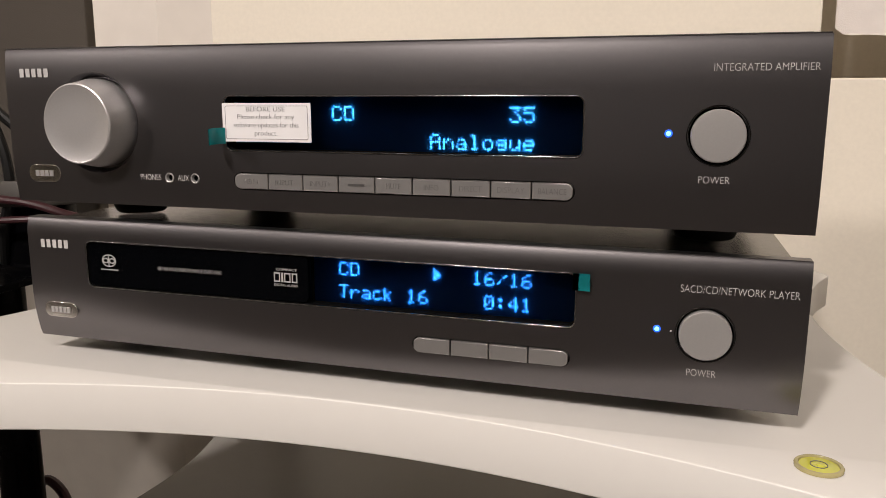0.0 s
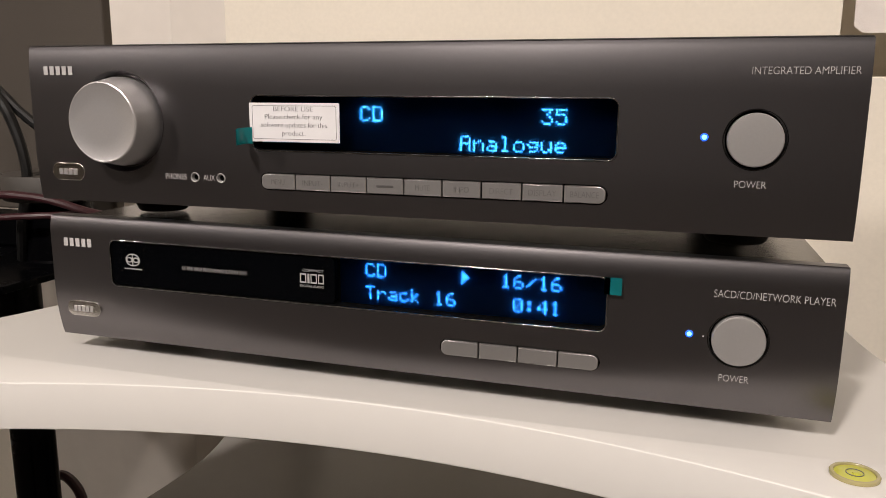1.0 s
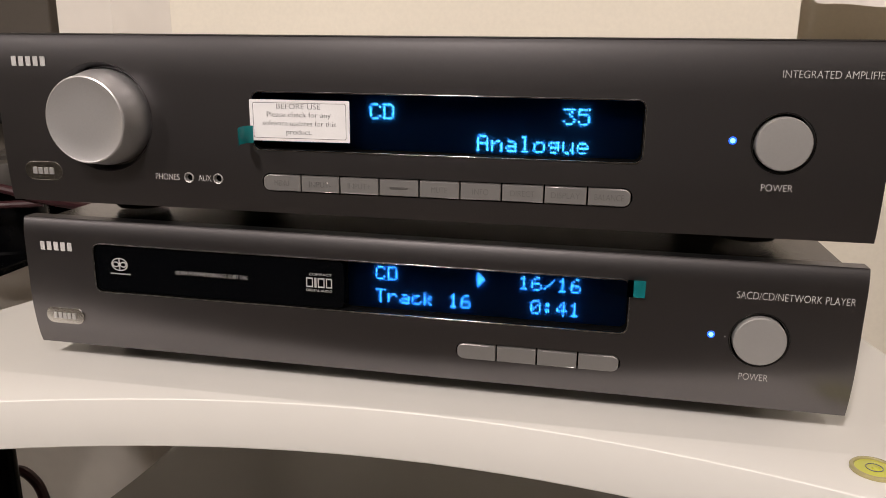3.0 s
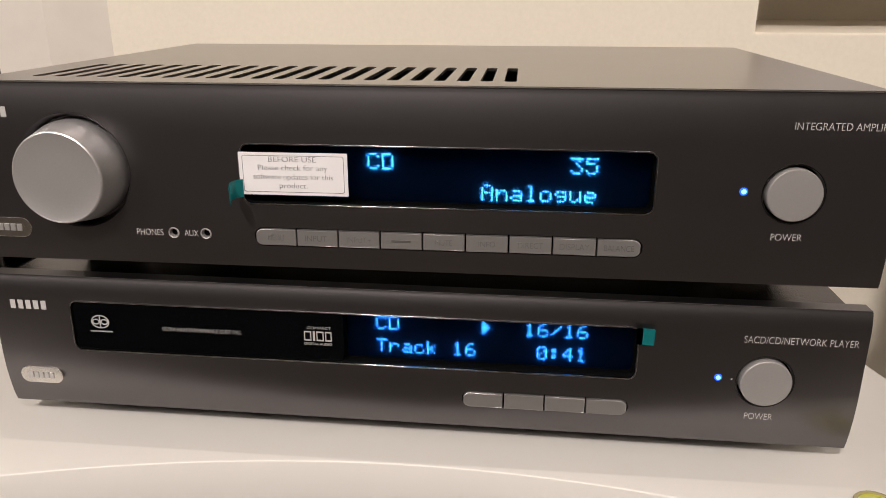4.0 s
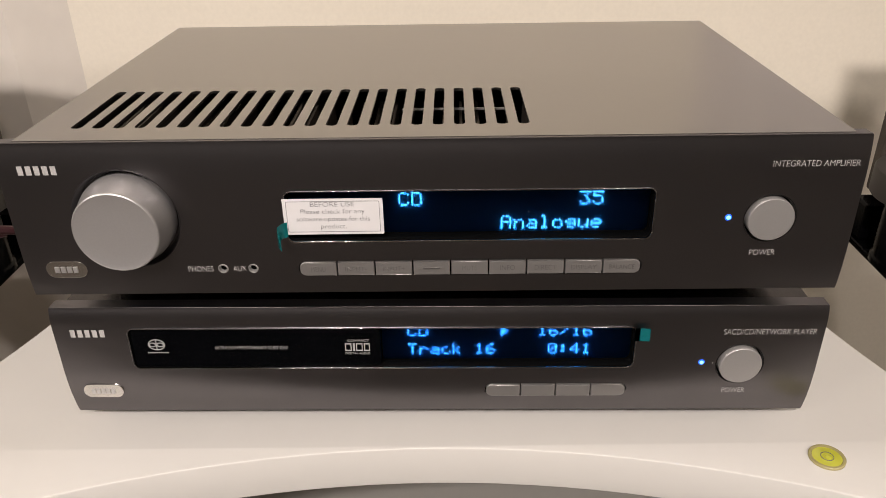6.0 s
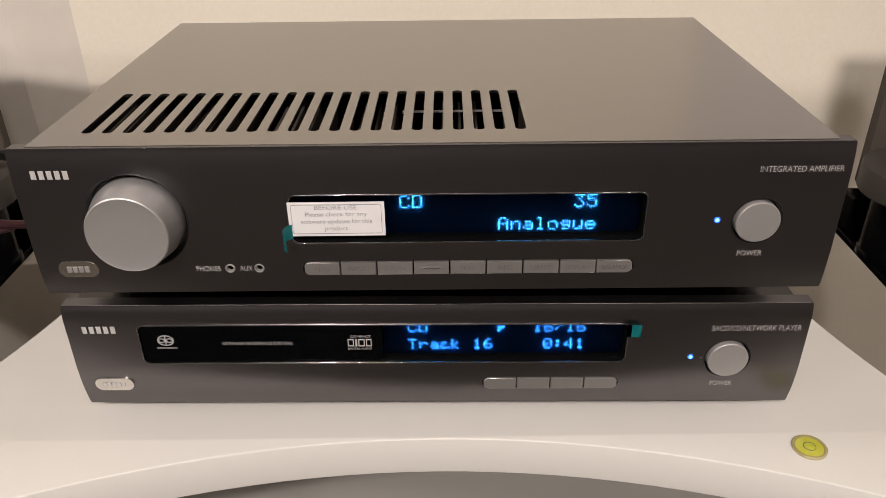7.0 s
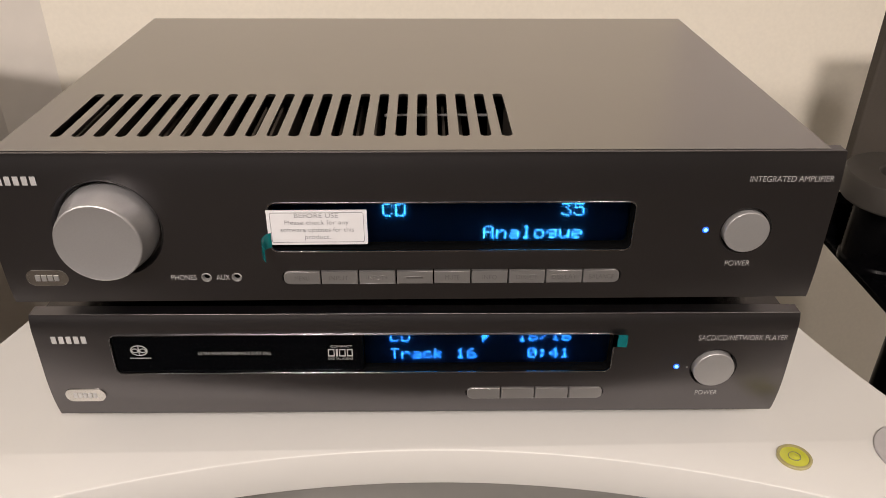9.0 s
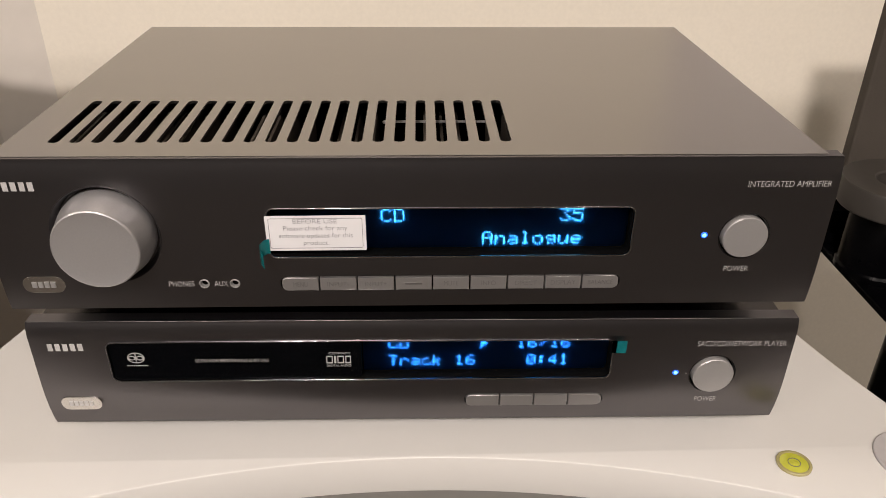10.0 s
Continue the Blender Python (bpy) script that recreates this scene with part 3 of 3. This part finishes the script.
def build_level():
    lv = thing("spirit_level", (0.2212, -0.0238, 0.6010), "round yellow-green bubble level set on the white shelf", "spirit level")
    part("rim", lathe([(0.0100, 0), (0.0100, 0.0012), (0.0096, 0.0016), (0.0084, 0.0016), (0.0080, 0.0010), (0.0080, 0.0001)], 48), VIALRIM, lv, "clear olive plastic rim", smooth=True)
    part("fluid", lathe([(0.0081, 0.0002), (0.0081, 0.0009), (0.0040, 0.0012), (0.0001, 0.0013)], 48), LIME, lv, "yellow-green fluid", smooth=True)
    part("mark_ring", lathe([(0.0036, 0.0010), (0.0036, 0.00150), (0.0033, 0.00150), (0.0033, 0.0010)], 40), TONER, lv, "thin black ring")
    part("bubble", lathe([(0.0018, 0.0012), (0.0016, 0.0016), (0.0008, 0.0018), (0.0001, 0.0019)], 24, "z", (0.0006, -0.0005, 0)), LIME, lv, smooth=True)
    return lv


# ---------------------------------------------------------------- label and film tabs
def build_label():
    lab = thing("paper_label", (0, 0, 0), "white paper notice stuck across the amplifier display", "label")
    x0, x1, z0, z1 = -0.0748, -0.0238, 0.7342, 0.7542
    part("sheet", sheet([rounded(x0, x1, z0, z1, 0.0004, 3)], -0.0009, 0.0003), PAPER, lab)
    part("border", sheet([rounded(x0 + 0.0017, x1 - 0.0017, z0 + 0.0014, z1 - 0.0014, 0.001), rounded(x0 + 0.0019, x1 - 0.0019, z0 + 0.0016, z1 - 0.0016, 0.0009)], -0.0010, 0.0001), TONER, lab)
    c = (x0 + x1) / 2 - 0.0002
    for text, w, z, h in (("BEFORE USE", 0.0222, 0.7499, 0.0024), ("Please check for any", 0.0325, 0.7452, 0.0032), ("software updates for this", 0.0375, 0.7410, 0.0032), ("product.", 0.0130, 0.7368, 0.0032)):
        part("lettering", words(text, c - w / 2, c + w / 2, z, z + h, -0.0010, bold=-0.02), TONER, lab)
    lab.rotation_euler = (0, radians(-0.15), 0)
    lab.location = (0.0018, 0, 0)
    return lab


def curled_tab(name, label, points, width, up):
    """A strip of film that follows the points, of the given width along up."""
    bm = bmesh.new()
    lo = [bm.verts.new(Vector(p) - Vector(up) * width / 2) for p in points]
    hi = [bm.verts.new(Vector(p) + Vector(up) * width / 2) for p in points]
    for a, b, c, d in zip(lo, lo[1:], hi[1:], hi):
        bm.faces.new((a, b, c, d))
    ext = bmesh.ops.solidify(bm, geom=bm.faces[:], thickness=0.00025)
    ob = part(name, bm, TEAL, None, "", smooth=True)
    return tagged(ob, label, "film tab")


def film_corner(tab):
    """The lifted corner of clear film that the tab belongs to."""
    bm = bmesh.new()
    n = 8
    rows = []
    for k in range(n + 1):
        u = k / n
        x = 0.0985 + 0.0138 * u
        rows.append([bm.verts.new((x, -0.0008 - 0.0022 * (1 - u) ** 2 * w, 0.6660 + 0.0085 * w + 0.0014 * (1 - u) * (1 - w))) for w in (0.0, 0.5, 1.0)])
    for p, q in zip(rows, rows[1:]):
        for i in range(2):
            bm.faces.new((p[i], q[i], q[i + 1], p[i + 1]))
    f = part("clear_film", bm, FILM, tab, "lifted corner of clear protective film", smooth=True)
    f.visible_shadow = False


# ---------------------------------------------------------------- room
def build_room():
    wall = 0.535
    w = part("wall_north", box(-0.418, 0.294, wall, wall + 0.5, 0.0, 2.4), CREAM)
    tagged(w, "cream painted wall behind the rack", "wall", kind="structure")
    w = part("wall_north", box(0.294, 2.4, wall, wall + 0.5, 0.0, 0.778), CREAM)
    tagged(w, "cream painted wall below a recess", "wall", kind="structure")
    w = part("wall_north", box(0.294, 2.4, wall + 0.33, wall + 0.5, 0.778, 2.4), CREAM)
    tagged(w, "shaded back of the wall recess", "wall", kind="structure")
    bm = bmesh.new()
    for z in (0.0, 2.4):
        for x, y in ((-0.418, wall), (-0.477, 0.505), (-0.79, 0.500), (-0.79, 1.035), (-0.418, 1.035)):
            bm.verts.new((x, y, z))
    bm.verts.ensure_lookup_table()
    v = bm.verts
    bm.faces.new(v[0:5])
    bm.faces.new(v[5:10])
    for k in range(5):
        bm.faces.new((v[k], v[(k + 1) % 5], v[5 + (k + 1) % 5], v[5 + k]))
    bmesh.ops.recalc_face_normals(bm, faces=bm.faces[:])
    w = part("wall_pier", bm, WARMWHITE)
    tagged(w, "white painted boxed-in pier on the wall", "wall", kind="structure")
    w = part("wall_north", box(-3.7, -0.79, wall, wall + 0.5, 0.0, 2.4), CREAM)
    tagged(w, "cream painted wall", "wall", kind="structure")
    for name, d, m, lab in (("wall_west", (-3.8, -3.7, -3.6, 1.035, 0, 2.4), CREAM, "cream painted side wall"), ("wall_east", (2.4, 2.5, -3.6, 1.035, 0, 2.4), CREAM, "cream painted side wall"),
                            ("wall_south", (-3.8, 2.5, -3.7, -3.6, 0, 2.4), DIM, "unseen far wall, the room's dimness put in its dark colour"), ("floor", (-3.8, 2.5, -3.7, 1.035, -0.1, 0.0), CARPET, "dark taupe carpeted floor"),
                            ("ceiling", (-3.8, 2.5, -3.7, 1.035, 2.4, 2.5), CEILING, "white painted ceiling")):
        tagged(part(name, box(*d), m), lab, name.split("_")[0], kind="structure")
    sill = part("sill", box(0.2945, 2.39, wall + 0.002, wall + 0.329, 0.7775, 0.7795), CREAM)
    tagged(sill, "cream painted ledge of the wall recess", "sill", kind="structure")
    for lx, ly, lw, ls in LAMPS:
        dl = thing("downlight", (lx, ly, 2.4), "round recessed ceiling downlight, switched on", "ceiling light", "ceiling downlights")
        part("trim_ring", lathe([(ls / 2 + 0.025, 0), (ls / 2 + 0.025, -0.004), (ls / 2 + 0.020, -0.006), (ls / 2 + 0.006, -0.006), (ls / 2 + 0.004, 0)], 48), WARMWHITE, dl, smooth=True)
        part("lens", lathe([(ls / 2 + 0.003, -0.001), (ls / 2 + 0.003, -0.003), (0.0001, -0.003)], 48), GLOW_LAMP, dl)


def build_speaker(side):
    """A dark cloth speaker on a black stand beside the rack."""
    sp = thing("loudspeaker", (0, 0, 0), "tall dark taupe cloth loudspeaker on a black plinth beside the rack", "loudspeaker", "pair of loudspeakers")
    s, wide, top = side, (0.86 if side < 0 else 0.54), (0.850 if side < 0 else 0.872)

    def bx(a, b, *rest, **kw):
        return box(min(s * a, s * b), max(s * a, s * b), *rest, **kw)
    part("cloth_panel", bx(0.363, wide, 0.243, 0.255, 0.645, top, bevel=0.002), TAUPE, sp, "dark taupe stretched cloth")
    part("plinth", bx(0.348, wide + 0.01, 0.219, 0.2425, 0.6125, 0.6445, bevel=0.002), BLACK, sp)
    part("base_plate", bx(0.346, wide + 0.02, -0.10, 0.2430, 0.606, 0.612, bevel=0.001), BLACK, sp, "black gloss base plate")
    col = part("column", lathe([(0.030, 0.6122), (0.030, 0.617), (0.0285, 0.619), (0.0285, 0.6692)], 48, "z", (s * 0.3700, 0.178, 0)), BLACK, sp, smooth=True)
    part("cap_ring", lathe([(0.017, 0.6695), (0.041, 0.6695), (0.042, 0.6708), (0.042, 0.6890), (0.041, 0.6905), (0.0185, 0.6905), (0.017, 0.6890), (0.017, 0.6696)], 64, "z", (s * 0.3700, 0.178, 0)), GREY, col, "dark grey ring cap", smooth=True)
    part("pillar", lathe([(0.0190, 0.012), (0.0190, 0.6055)], 48, "z", (s * 0.425, 0.180, 0)), BLACK, sp, smooth=True)
    part("floor_plate", bx(0.32, 0.53, 0.02, 0.30, 0.0, 0.0118, bevel=0.002), BLACK, sp)
    return sp


build_room()
rack = build_rack()
amp = build_amplifier()
player = build_player()
level = build_level()
for ob in (rack, player):
    ob.rotation_euler = (0, radians(0.30), 0)
rack.location = (-0.0031, 0, 0.0020)
player.location = (-0.0032, 0.0015, -0.0014)
player.scale = (1.008, 1.0, 1.0)
build_label()
curled_tab("film_tab", "teal pull tab of the display's protective film, curling forward", [(-0.0735, -0.0012, 0.7370), (-0.0760, -0.0030, 0.7370), (-0.0775, -0.0070, 0.7368), (-0.0765, -0.0120, 0.7366), (-0.0740, -0.0165, 0.7364)], 0.0085, (0, 0, 1))
flat_tab = curled_tab("film_tab", "teal pull tab of protective film lying flat on the player", [(0.1112, -0.0010, 0.6702), (0.1140, -0.0010, 0.6702), (0.1194, -0.0014, 0.6702)], 0.0084, (0, 0, 1))
film_corner(flat_tab)
for side in (-1, 1):
    build_speaker(side)

cloth = bmesh.new()
bmesh.ops.create_grid(cloth, x_segments=60, y_segments=40, size=0.5)
for v in cloth.verts:
    u, w = v.co.x + 0.5, v.co.y + 0.5
    lift = 0.010 * max(0.0, 1 - u / 0.02) + 0.0022 * math.sin(u * 31) * (1 - w)
    v.co = Vector((0.323 + 0.55 * u, 0.630 + 0.0035 * math.sin(u * 24 + 1.0) - 0.006 * math.exp(-w * 22), 0.827 + 0.88 * w + lift * math.exp(-w * 30)))
bmesh.ops.solidify(cloth, geom=cloth.faces[:], thickness=-0.008)
blind = part("hanging_cloth", cloth, CLOTHWHITE, smooth=True)
tagged(blind, "white cotton cloth hanging in the wall recess", "cloth")
for label, mat, rad, pts in (
        ("black cable looping beside the rack", CABLE, 0.0040, [(-0.430, 0.17, 0.775), (-0.384, 0.15, 0.757), (-0.368, 0.15, 0.743), (-0.345, 0.155, 0.725), (-0.315, 0.19, 0.700)]),
        ("black cable hanging beside the rack", CABLE, 0.0042, [(-0.420, 0.16, 0.765), (-0.376, 0.14, 0.751), (-0.364, 0.14, 0.728), (-0.357, 0.14, 0.700), (-0.358, 0.14, 0.680), (-0.366, 0.14, 0.655), (-0.380, 0.15, 0.618)]),
        ("dark red cable lying over the black base plate", CABLERED, 0.0034, [(-0.440, 0.14, 0.665), (-0.376, 0.13, 0.676), (-0.353, 0.13, 0.676), (-0.332, 0.135, 0.673), (-0.305, 0.15, 0.662), (-0.270, 0.20, 0.645)]),
        ("dark red cable sagging over the black base plate", CABLERED, 0.0030, [(-0.430, 0.13, 0.650), (-0.372, 0.125, 0.658), (-0.345, 0.13, 0.660), (-0.310, 0.15, 0.660)]),
        ("dark red cable hanging behind the rack", CABLERED, 0.0050, [(-0.450, 0.22, 0.19), (-0.446, 0.22, 0.33), (-0.433, 0.22, 0.374), (-0.416, 0.22, 0.369), (-0.404, 0.22, 0.342), (-0.396, 0.22, 0.21)])):
    tagged(part("cable", tube([(x - 0.010, y + 0.004, z) for x, y, z in pts], rad), mat, smooth=True), label, "cable")
